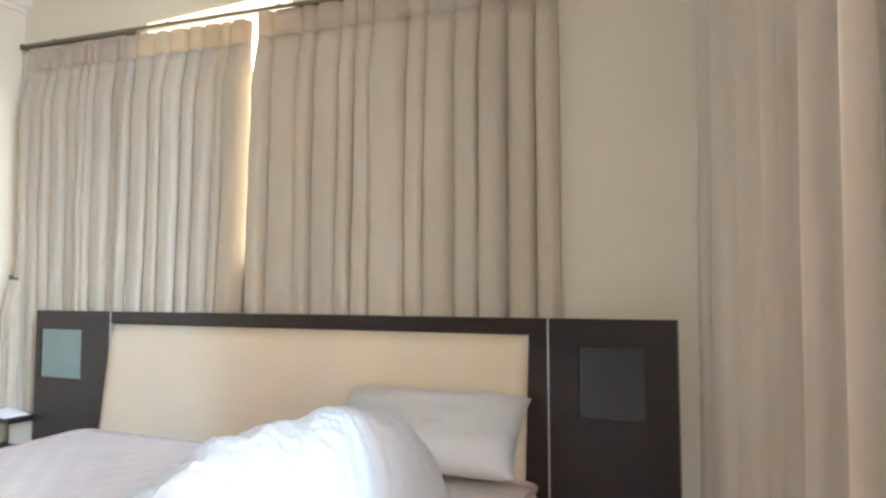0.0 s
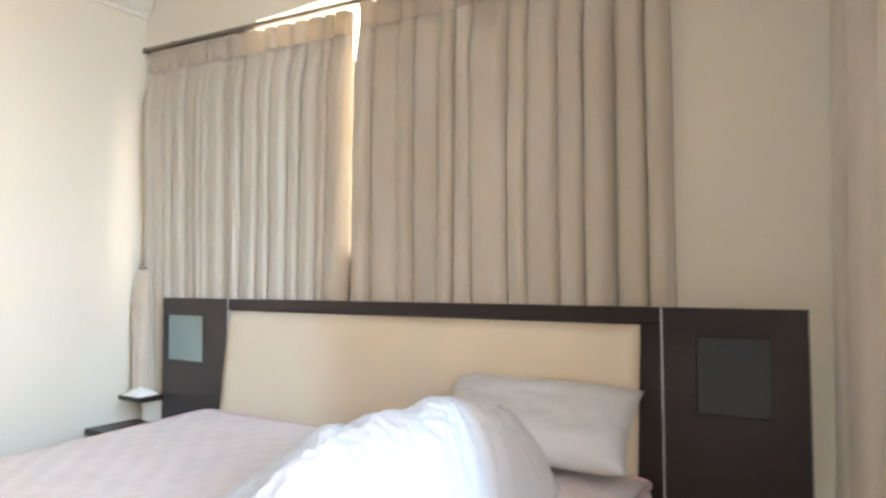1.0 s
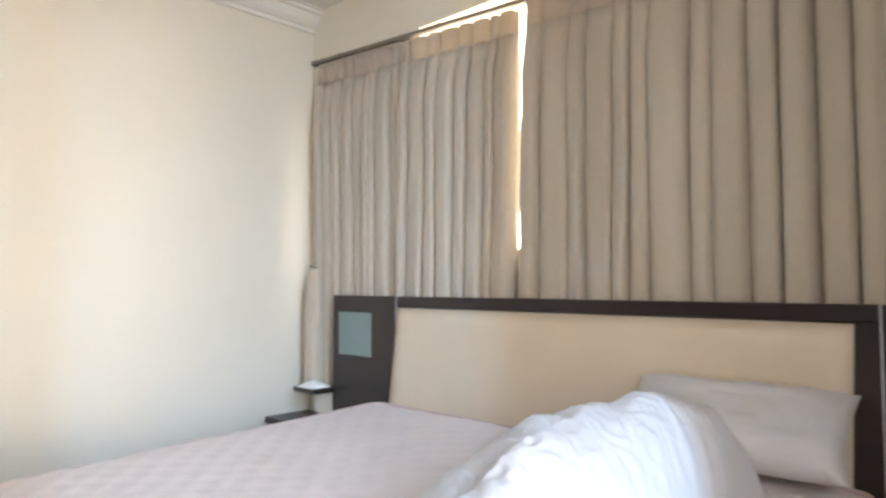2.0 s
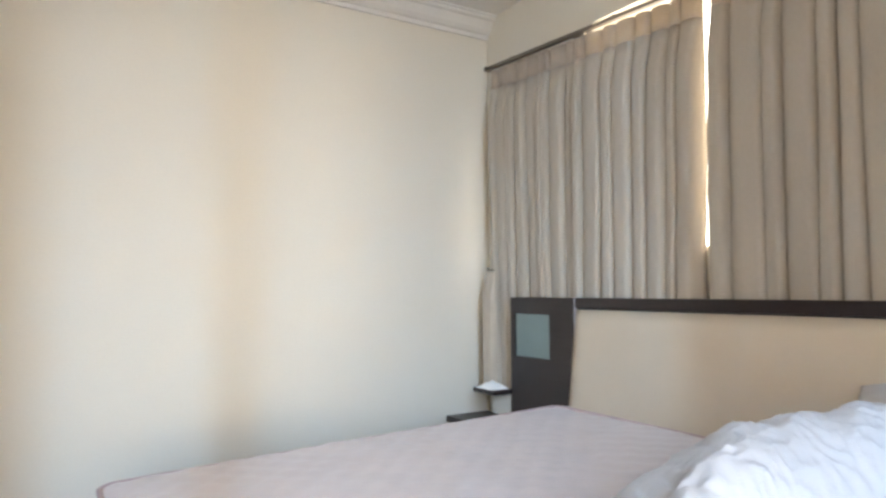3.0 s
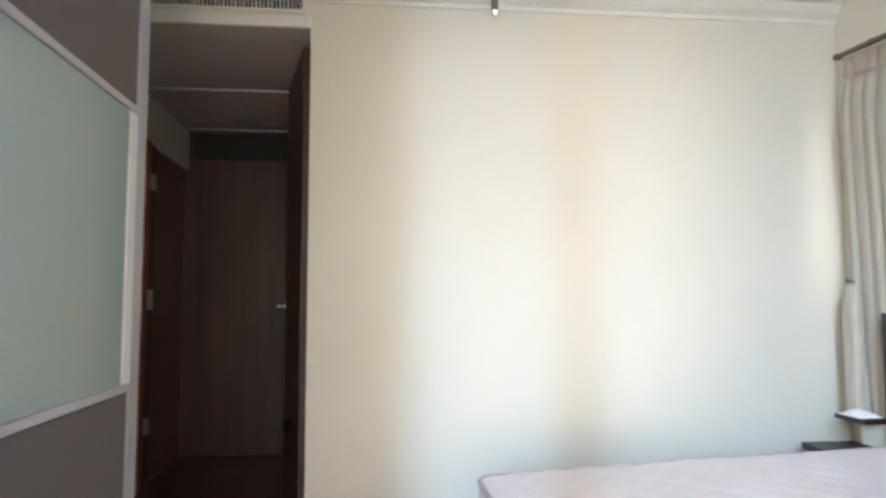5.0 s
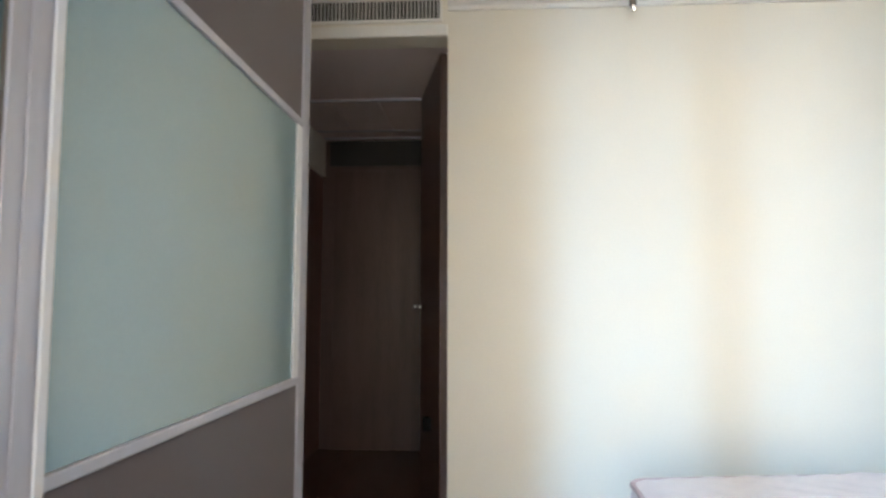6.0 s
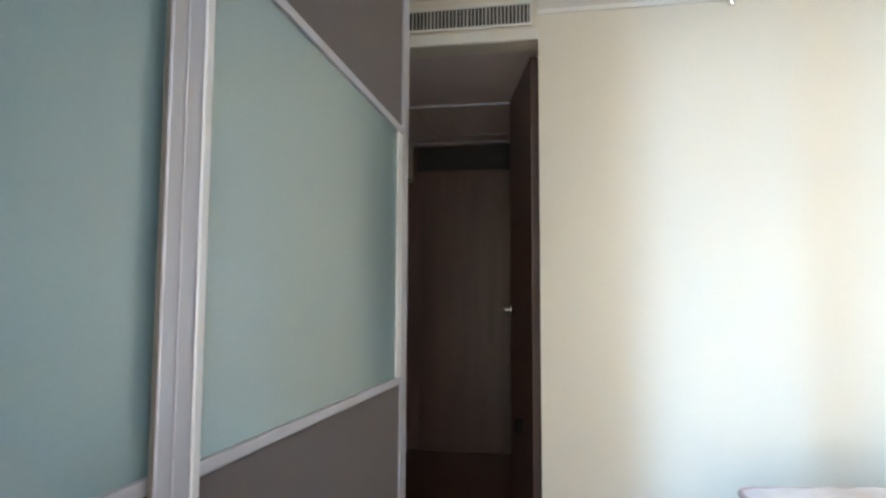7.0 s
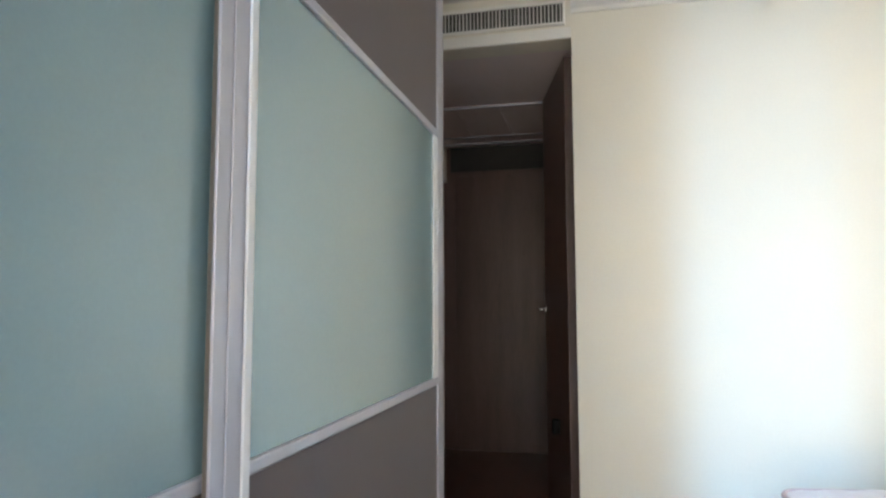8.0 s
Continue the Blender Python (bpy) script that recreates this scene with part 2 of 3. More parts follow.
def sash_window(name, axis, a0, a1, z0, z1, depth0, label, mid=None, post=0.0):
    """A sliding window of two panes in an opening; axis: the way along the wall."""
    mid = (a0 + a1) / 2 if mid is None else mid
    def b(u0, u1, w0, w1, d0, d1):
        return ((u0, d0, w0), (u1, d1, w1)) if axis == "x" else ((d0, u0, w0), (d1, u1, w1))
    base = thing(name, (mid, depth0, z0) if axis == "x" else (depth0, mid, z0), label, "window")
    base["kind"] = "structure"
    d = depth0
    add(base, "window_frame", [b(a0, a0 + 0.04, z0, z1, d, d + 0.07), b(a1 - 0.04, a1, z0, z1, d, d + 0.07), b(a0 + 0.04, a1 - 0.04, z0, z0 + 0.04, d, d + 0.07), b(a0 + 0.04, a1 - 0.04, z1 - 0.03, z1, d, d + 0.07)], M_ALU, bevel=0.004)
    if post:
        add(base, "mullion", [b(mid - post / 2, mid + post / 2, z0 + 0.04, z1 - 0.03, d - 0.02, d + 0.004)], M_ALU, "wide aluminium mullion", bevel=0.004)
    for k, (u0, u1) in enumerate(((a0 + 0.04, mid + 0.025), (mid - 0.025, a1 - 0.04))):
        e = d + 0.006 + 0.03 * k
        sash = add(base, "sash", [b(u0, u0 + 0.05, z0 + 0.042, z1 - 0.032, e, e + 0.026), b(u1 - 0.05, u1, z0 + 0.042, z1 - 0.032, e, e + 0.026), b(u0 + 0.05, u1 - 0.05, z0 + 0.042, z0 + 0.09, e, e + 0.026), b(u0 + 0.05, u1 - 0.05, z1 - 0.07, z1 - 0.032, e, e + 0.026)], M_ALU, bevel=0.003)
        pane = add(base, "pane", [b(u0 + 0.052, u1 - 0.052, z0 + 0.092, z1 - 0.072, e + 0.010, e + 0.016)], M_PANE, "clear window glass", bevel=0)
        pane.visible_shadow = False
    return base


sash_window("window_1", "x", 0.70, 1.68, 1.19, 2.46, T + 0.002, "aluminium sliding window hidden behind taupe curtains", 0.79)
sash_window("window_2", "x", *N_WIN_B, 0.05, "narrow aluminium window hidden behind a taupe curtain")
sash_window("window_3", "y", *E_WIN, EAST + 0.05, "wide aluminium sliding window in the east wall", -2.53, 0.06)
M_GLOW = bpy.data.materials.new("bright_hazy_daylight")
M_GLOW.use_nodes = True
glow = M_GLOW.node_tree.nodes["Principled BSDF"]
glow.inputs["Emission Color"].default_value, glow.inputs["Emission Strength"].default_value = (1.0, 0.93, 0.78, 1), 14.0
setting(one("backdrop", [((-1.5, 2.6, -1.0), (4.5, 2.62, 5.0))], M_GLOW), "bright hazy daylight beyond the window", "backdrop")

# ---- the corridor ----
setting(one("corridor_wall_south", [((HALL_X, SOUTH - T, 2.12), (-0.90, SOUTH, OPEN_Z + 0.3)), ((-0.90, SOUTH - T, 0), (-0.001, SOUTH, OPEN_Z + 0.3))], M_CEIL), "pale painted corridor wall above brown doors", "wall")
setting(one("corridor_wall_end", [((HALL_X - T, SOUTH - T, 0), (HALL_X, -2.10, OPEN_Z + 0.3))], M_WOODV), "dark brown panelled end wall of the corridor", "wall")
setting(one("corridor_wall_north", [((HALL_X, -2.22, 0), (-T, -2.10, OPEN_Z + 0.3))], M_HALL), "grey corridor wall in shade", "wall")
setting(one("corridor_ceiling", [((HALL_X, SOUTH, OPEN_Z + 0.004), (-T - 0.002, -2.22, OPEN_Z + 0.12))], M_HALL), "grey-mauve lowered corridor ceiling", "ceiling")


def ceiling_panels():
    """Access panels in the corridor ceiling, between two pale strips."""
    base = thing("ceiling_access_panel", (-1.3, -3.1, OPEN_Z), "grey ceiling access panels between pale metal strips", "ceiling panel")
    for x in (-0.97, -1.70, -1.93):
        add(base, "strip", [((x - 0.012, SOUTH + 0.02, OPEN_Z - 0.012), (x + 0.012, -2.80, OPEN_Z + 0.003))], M_ALU, "pale metal strip")
    ys = (SOUTH + 0.03, -3.42, -3.12, -2.82)
    for a, b in zip(ys, ys[1:]):
        add(base, "panel", [((-1.685, a + 0.006, OPEN_Z - 0.008), (-0.985, b - 0.006, OPEN_Z + 0.003))], M_HALL)
    return base


ceiling_panels()


def panel_door(name, lo, hi, material, label, handle=None):
    base = thing(name, ((lo[0] + hi[0]) / 2, (lo[1] + hi[1]) / 2, lo[2]), label, "door")
    base["kind"] = "structure"
    add(base, "door_leaf", [(lo, hi)], material, bevel=0.004)
    if handle:
        bm = bmesh.new()
        p, out, along = (Vector(v) for v in handle)
        rod(bm, p, p + out * 0.008, 0.026)
        rod(bm, p, p + out * 0.050, 0.010)
        rod(bm, p + out * 0.045, p + out * 0.045 + along * 0.11, 0.009)
        under(part("door_handle", bm, M_CHROME, None, "chrome lever handle", True), base)
    return base


panel_door("door_1", (HALL_X + 0.002, SOUTH + 0.08, 0.002), (HALL_X + 0.035, -2.92, 2.16), M_WOODV, "closed dark brown flush door at the corridor's end")
setting(one("trim_transom", [((HALL_X + 0.002, SOUTH + 0.04, 2.20), (HALL_X + 0.02, -2.60, OPEN_Z - 0.002))], M_DARK), "dark transom panel over the end door", "transom")
side_door = panel_door("door_2", (-2.03, SOUTH - 0.05, 0.002), (-1.33, SOUTH - 0.012, 2.11), M_BROWN, "closed glossy brown side door in the corridor")
add(side_door, "door_frame", [((-1.32, SOUTH - 0.10, 0), (-1.162, SOUTH - 0.001, 2.12))], M_WOODV, "dark brown door frame", bevel=0.004)
for z, h in ((0.36, 0.10), (1.14, 0.125), (1.88, 0.10)):
    add(side_door, "hinge", [((-1.278, SOUTH, z - h / 2), (-1.214, SOUTH + 0.006, z + h / 2))], M_LIP, "pale metal hinge plate", bevel=0.002)
    under(part("hinge_pin", rod(bmesh.new(), (-1.288, SOUTH + 0.006, z - h / 2), (-1.288, SOUTH + 0.006, z + h / 2), 0.008), M_ALU, None, "", True), side_door)
red = thing("door_3", (-1.03, SOUTH, 0), "red-brown wooden door frame with warm light in its colour", "door")
red["kind"] = "structure"
add(red, "door_frame", [((-1.16, SOUTH - 0.06, 0), (-1.08, SOUTH + 0.02, 2.12))], M_RED)
add(red, "door_frame", [((-0.98, SOUTH - 0.06, 0), (-0.90, SOUTH + 0.02, 2.12))], M_RED)
add(red, "door_frame", [((-1.08, SOUTH - 0.06, 2.05), (-0.98, SOUTH + 0.02, 2.12))], M_RED)
add(red, "door_leaf", [((-1.08, SOUTH - 0.05, 0.003), (-0.98, SOUTH - 0.012, 2.05))], M_RED)


def open_leaf():
    """The bedroom door, swung open into the corridor."""
    base = thing("door_4", (-0.15, OPEN_Y - 0.026, 0.0), "dark brown bedroom door standing open into the corridor", "door")
    base["kind"] = "structure"
    turn = Matrix.Translation((-0.15, OPEN_Y - 0.026, 0)) @ Matrix.Rotation(radians(193), 4, "Z")
    bm = box(bmesh.new(), (0, -0.02, 0.008), (0.74, 0.02, 2.375), 0.003, m=turn)
    under(part("door_leaf", bm, M_WOODV), base)
    under(part("door_stop", box(bmesh.new(), (0.27, 0.0205, 0.455), (0.32, 0.060, 0.530), 0.008, m=turn), M_RUBBER, None, "black rubber door stop"), base)
    for side in (-1, 1):
        bm = bmesh.new()
        p = Vector((0.685, side * 0.02, 1.10))
        out = Vector((0, side, 0))
        rod(bm, p, p + out * 0.009, 0.024)
        rod(bm, p, p + out * 0.050, 0.010)
        rod(bm, p + out * 0.046 + Vector((0.008, 0, 0)), p + out * 0.046 - Vector((0.11, 0, 0)), 0.009)
        bmesh.ops.transform(bm, matrix=turn, verts=bm.verts)
        under(part("door_handle", bm, M_CHROME, None, "chrome lever handle", True), base)
    return base


open_leaf()


def air_grille():
    """The supply-air grille over the corridor opening."""
    ya, yb, za, zb = -3.62, -2.665, 2.485, 2.580
    base = thing("air_vent", (0.0, (ya + yb) / 2, za), "cream air vent with thin upright slats over the opening", "air vent")
    add(base, "backing", [((0.001, ya, za), (0.004, yb, zb))], M_DARK)
    add(base, "frame", [((0.001, ya - 0.02, za - 0.014), (0.016, yb + 0.012, za)), ((0.001, ya - 0.02, zb), (0.016, yb + 0.012, zb + 0.014)), ((0.001, yb, za), (0.016, yb + 0.012, zb)), ((0.001, ya - 0.02, za), (0.016, ya, zb))], M_TRIM, "cream painted frame", bevel=0.002)
    first = None
    n = 52
    for i in range(n):
        y = ya + (yb - ya) * (i + 0.5) / n
        if first is None:
            bm = box(bmesh.new(), (-0.004, -0.002, 0), (0.005, 0.002, zb - za))
            first = bpy.data.meshes.new("slat")
            bm.to_mesh(first)
            bm.free()
            first.materials.append(M_TRIM)
        slat = new("slat", first)
        slat.parent = base
        slat.location = Vector((0.0085, y, za)) - base.location
        slat.rotation_euler = (0, 0, random.uniform(-0.25, 0.25))
    return base


air_grille()
setting(one("trim_opening_head", [((0.001, SOUTH + 0.01, OPEN_Z), (0.014, OPEN_Y, OPEN_Z + 0.055))], M_TRIM, bevel=0.003), "cream trim board over the corridor opening", "trim")


def sprinkler():
    base = thing("ceiling_sprinkler", (0.12, -1.775, CEIL), "small dark pendant sprinkler on the ceiling", "sprinkler")
    bm = rod(bmesh.new(), (0.12, -1.775, CEIL - 0.006), (0.12, -1.775, CEIL), 0.032)
    under(part("rose", bm, M_TRIM, None, "white ceiling rose"), base)
    bm = rod(bmesh.new(), (0.12, -1.775, CEIL - 0.172), (0.12, -1.775, CEIL - 0.006), 0.017)
    under(part("body", bm, M_RAIL), base)
    bm = rod(bmesh.new(), (0.12, -1.775, CEIL - 0.192), (0.12, -1.775, CEIL - 0.172), 0.012, 0.018)
    under(part("tip", bm, M_CHROME, None, "bright metal tip"), base)


sprinkler()

# ---- wardrobe with sliding doors ----
def wardrobe():
    base = thing("wardrobe", (2.0, -3.38, 0), "taupe sliding wardrobe with frosted glass bands and aluminium frames", "wardrobe")
    top = 2.52
    add(base, "body", [((WARD_X + 0.004, SOUTH + 0.004, 0.0), (WARD_X + 0.022, WARD_Y - 0.045, top)), ((EAST - 0.03, SOUTH + 0.004, 0.0), (EAST - 0.012, WARD_Y - 0.045, top)), ((WARD_X + 0.022, SOUTH + 0.004, top - 0.02), (EAST - 0.03, WARD_Y - 0.045, top)), ((WARD_X + 0.022, SOUTH + 0.004, 0.0), (EAST - 0.03, WARD_Y - 0.045, 0.05)), ((WARD_X + 0.022, SOUTH + 0.004, 0.05), (EAST - 0.03, SOUTH + 0.014, top - 0.02))], M_TAUPE)
    add(base, "fascia", [((WARD_X, SOUTH + 0.004, top + 0.002), (EAST - 0.012, WARD_Y - 0.012, CEIL - 0.003))], M_CEIL, "cream filler board up to the ceiling")
    zl, zh = 0.867, 1.709
    for xa, xb, y, wide_l, wide_r in ((WARD_X, 2.312, WARD_Y, 0.078, 0.098), (2.258, EAST - 0.014, WARD_Y - 0.017, 0.030, 0.09)):
        door = add(base, "door", [((xa, y - 0.012, 0.03), (xa + wide_l, y, top - 0.03)), ((xb - wide_r, y - 0.012, 0.03), (xb, y, top - 0.03))], M_ALU, "satin aluminium sliding door frame", bevel=0.002)
        # thin dark strip that paints the shade in the gap between the doors
        add(base, "gap_shade", [((xb - 0.002, y - 0.0112, 0.035), (xb + 0.0015, y - 0.005, top - 0.035))], M_RAIL, "dark strip painting the shaded gap between the sliding doors", bevel=0)
        # the stile's profile: a lip beside the glass and a low ridge down its middle
        add(door, "edge_lip", [((xb - wide_r - 0.001, y + 0.0005, 0.032), (xb - wide_r + 0.021, y + 0.006, top - 0.032))], M_LIP, "pale rounded lip of the stile", bevel=0.0025)
        add(door, "ridge", [((xb - 0.042, y + 0.0005, 0.032), (xb - 0.034, y + 0.003, top - 0.032))], M_ALU, bevel=0.001)
        # the stile's reflection in the glass, painted as a pale strip
        if wide_l > 0.05:
            add(door, "reflection_strip", [((xa + wide_l, y - 0.0055, zl + 0.024), (xa + wide_l + 0.055, y - 0.001, zh - 0.014))], M_LIP, "pale strip painting the stile's reflection in the glass", bevel=0.001)
        for zb in (zl + 0.012, zh - 0.002):
            add(base, "crossbar", [((xa + wide_l, y - 0.0115, zb - 0.012), (xb - wide_r, y + 0.003, zb + 0.012))], M_ALU, "aluminium crossbar", bevel=0.004)
        for za, zb in ((0.03, 0.075), (top - 0.075, top - 0.03)):
            add(base, "crossbar", [((xa + wide_l, y - 0.0115, za), (xb - wide_r, y, zb))], M_ALU, "aluminium crossbar", bevel=0.004)
        add(base, "glass_panel", [((xa + wide_l, y - 0.0110, zl + 0.024), (xb - wide_r, y - 0.0062, zh - 0.014))], M_FROST, "pale green frosted glass", bevel=0)
        add(base, "panel", [((xa + wide_l, y - 0.0110, 0.075), (xb - wide_r, y - 0.0062, zl))], M_TAUPE, bevel=0)
        add(base, "panel", [((xa + wide_l, y - 0.0110, zh + 0.010), (xb - wide_r, y - 0.0062, top - 0.075))], M_TAUPE, bevel=0)
    return base


wardrobe()

# ---- curtains ----
def smooth01(a):
    a = min(1.0, max(0.0, a))
    return a * a * (3 - 2 * a)


def fold_sheet(a, b, z_top, z_bot, folds, depth, seed, heading=0.13, pinch=0.18, lean=0.0, flare=0.0, fall=0.0, uneven=0.35, sharp=3.0, steps=14, edge_wave=0.0, tuck=0.0, lean_start=0.0):
    """The points of a hanging cloth from a to b (in plan), with uneven rounded folds and narrow valleys: rows of points, top to bottom."""
    rnd = random.Random(seed)
    w = [1 + rnd.uniform(-uneven, uneven) for _ in range(folds)]
    edge = [0.0]
    for v in w:
        edge.append(edge[-1] + v / sum(w))
    amp = [rnd.uniform(0.65, 1.15) for _ in range(folds)]
    skew = [rnd.uniform(-0.25, 0.25) for _ in range(folds)]
    a, b = Vector(a), Vector(b)
    along = (b - a)
    side = Vector((along.y, -along.x)).normalized()
    rows, levels = [], 44
    for k in range(levels + 1):
        q = k / levels
        z = z_top + (z_bot - z_top) * q
        down = z_top - z
        grow = pinch + (1 - pinch) * smooth01((down - heading * 0.45) / (heading * 1.9))
        row = []
        for i in range(folds):
            for s in range(steps + (i == folds - 1)):
                u = s / steps
                wander = noise.noise((edge[i] * 9 + seed, 0, z * 0.7)) * 0.22 / folds * grow
                p = edge[i] + (edge[i + 1] - edge[i]) * (u - tuck * grow * math.sin(2 * math.pi * u))
                v = min(1, max(0, u + skew[i] * u * (1 - u) * grow))
                shape = 1 - abs(2 * v - 1) ** sharp
                off = depth * amp[i] * grow * (shape - 0.25) + 0.006 * noise.noise((p * 14 + seed * 3, z * 1.6, 2.0)) + flare * q
                pos = a + along * (p + wander * math.sin(math.pi * p) + q * (lean * p + lean_start * (1 - p))) + side * off
                pos.x += edge_wave * max(0, 1 - p / 0.05) * (noise.noise((3.0 + seed, z * 2.6, 0.4)) + 0.6 * noise.noise((1.0, z * 7.0, 2.2)))
                row.append((pos.x, pos.y, z - fall * (pos.x - a.x) * (1 - q)))
        rows.append(row)
    return rows


def sheet(name, rows, material, base, label=""):
    bm = bmesh.new()
    vs = [[bm.verts.new(p) for p in r] for r in rows]
    for r, q in zip(vs, vs[1:]):
        for i in range(len(r) - 1):
            bm.faces.new((r[i], q[i], q[i + 1], r[i + 1]))
    ob = under(part(name, bm, material, None, label, True), base)
    thick = ob.modifiers.new("thickness", "SOLIDIFY")
    thick.thickness, thick.offset = 0.0025, 0
    return ob


def curtain(a, b, z_top, z_bot, folds, depth, seed, label, group="", fabric=M_CURTAIN, **more):
    base = thing("curtain", ((a[0] + b[0]) / 2, (a[1] + b[1]) / 2, z_bot), label, "curtain", group)
    rows = fold_sheet(a, b, z_top, z_bot, folds, depth, seed, **more)
    cut = max(1, round(0.10 / (z_top - z_bot) * (len(rows) - 1)))
    sheet("heading", rows[:cut + 1], M_HEADING, base, "stiffened pleated heading band")
    sheet("cloth", rows[cut:], fabric, base)
    return base


curtain((0.135, -0.055), (1.470, -0.055), RAIL_Z - 0.046, 0.06, 17, 0.074, 3, "taupe pleated curtain drawn beside a bright gap", "bedhead curtains", lean=-0.050, lean_start=0.055, sharp=4, steps=18, uneven=0.5, pinch=0.42, fall=RAIL_FALL, tuck=0.06)
curtain((1.512, -0.058), (2.690, -0.058), RAIL_Z - RAIL_FALL * 1.5 - 0.022, 0.06, 13, 0.074, 8, "taupe pleated curtain drawn across the window", "bedhead curtains", uneven=0.45, sharp=4, steps=18, lean_start=-0.030, pinch=0.42, tuck=0.06, edge_wave=0.008, fall=RAIL_FALL)


def curtain_rail():
    base = thing("curtain_rail", (1.35, -0.045, RAIL_Z), "thin grey metal curtain rail sagging slightly along the wall", "curtain rail")
    tip = Matrix.Translation((0, 0, RAIL_Z)) @ Matrix.Rotation(math.atan(RAIL_FALL), 4, "Y")
    def bar(name, lo, hi, bevel):
        under(part(name, box(bmesh.new(), lo, hi, bevel, m=tip), M_RAIL), base)
    bar("track", (0.070, -0.060, -0.010), (2.70, -0.032, 0.007), 0.003)
    for x in (0.30, 1.02, 1.60, 2.35):
        bar("bracket", (x - 0.012, -0.058, 0.0072), (x + 0.012, -0.001, 0.012), 0.001)
    bar("stop", (0.062, -0.064, -0.016), (0.085, -0.028, 0.010), 0.003)
    bar("runner", (0.76, -0.058, -0.020), (0.84, -0.036, -0.0102), 0.003)
    return base


curtain_rail()

# floor-length curtain bunched at the north end of the east window
curtain((3.136, -0.02), (3.49, -0.595), 2.50, 0.03, 7, 0.055, 21, "taupe floor-length curtain bunched beside the window", fabric=M_CURTAIN_LIT, flare=0.05, uneven=0.65, sharp=3.0, pinch=0.5, tuck=0.10)
# second curtain, out of view, added to cast the shadow edge on the headboard
curtain((3.475, -0.60), (3.475, -1.40), 2.50, 0.03, 8, 0.050, 33, "unseen taupe floor-length curtain added to shade the headboard", fabric=M_CURTAIN, uneven=0.5, sharp=2.2, pinch=0.5)
rail_e = thing("curtain_rail", (3.47, -1.6, 2.51), "grey metal curtain rail above the wide window", "curtain rail")
add(rail_e, "track", [((3.43, -3.0, 2.502), (3.46, -0.12, 2.524))], M_RAIL, bevel=0.003)
for y in (-2.6, -0.9):
    add(rail_e, "bracket", [((3.46, y, 2.508), (EAST - 0.001, y + 0.03, 2.516))], M_RAIL, bevel=0.001)


def sash():
    """A strip of patterned cloth hanging from a hook in the corner."""
    base = thing("curtain_tieback", (0.17, -0.12, 0.6), "cream patterned curtain tieback hanging from a hook", "tieback")
    rows = fold_sheet((0.172, -0.135), (0.245, -0.135), 1.205, 0.62, 3, 0.035, 5, heading=0.05, pinch=0.3)
    sheet("cloth", rows, M_SASH, base)
    bm = rod(bmesh.new(), (0.205, -0.108, 1.215), (0.205, -0.150, 1.215), 0.005)
    rod(bm, (0.205, -0.150, 1.208), (0.205, -0.150, 1.228), 0.007)
    under(part("hook", bm, M_RAIL, None, "small brown hook", True), base)
    return base


sash()

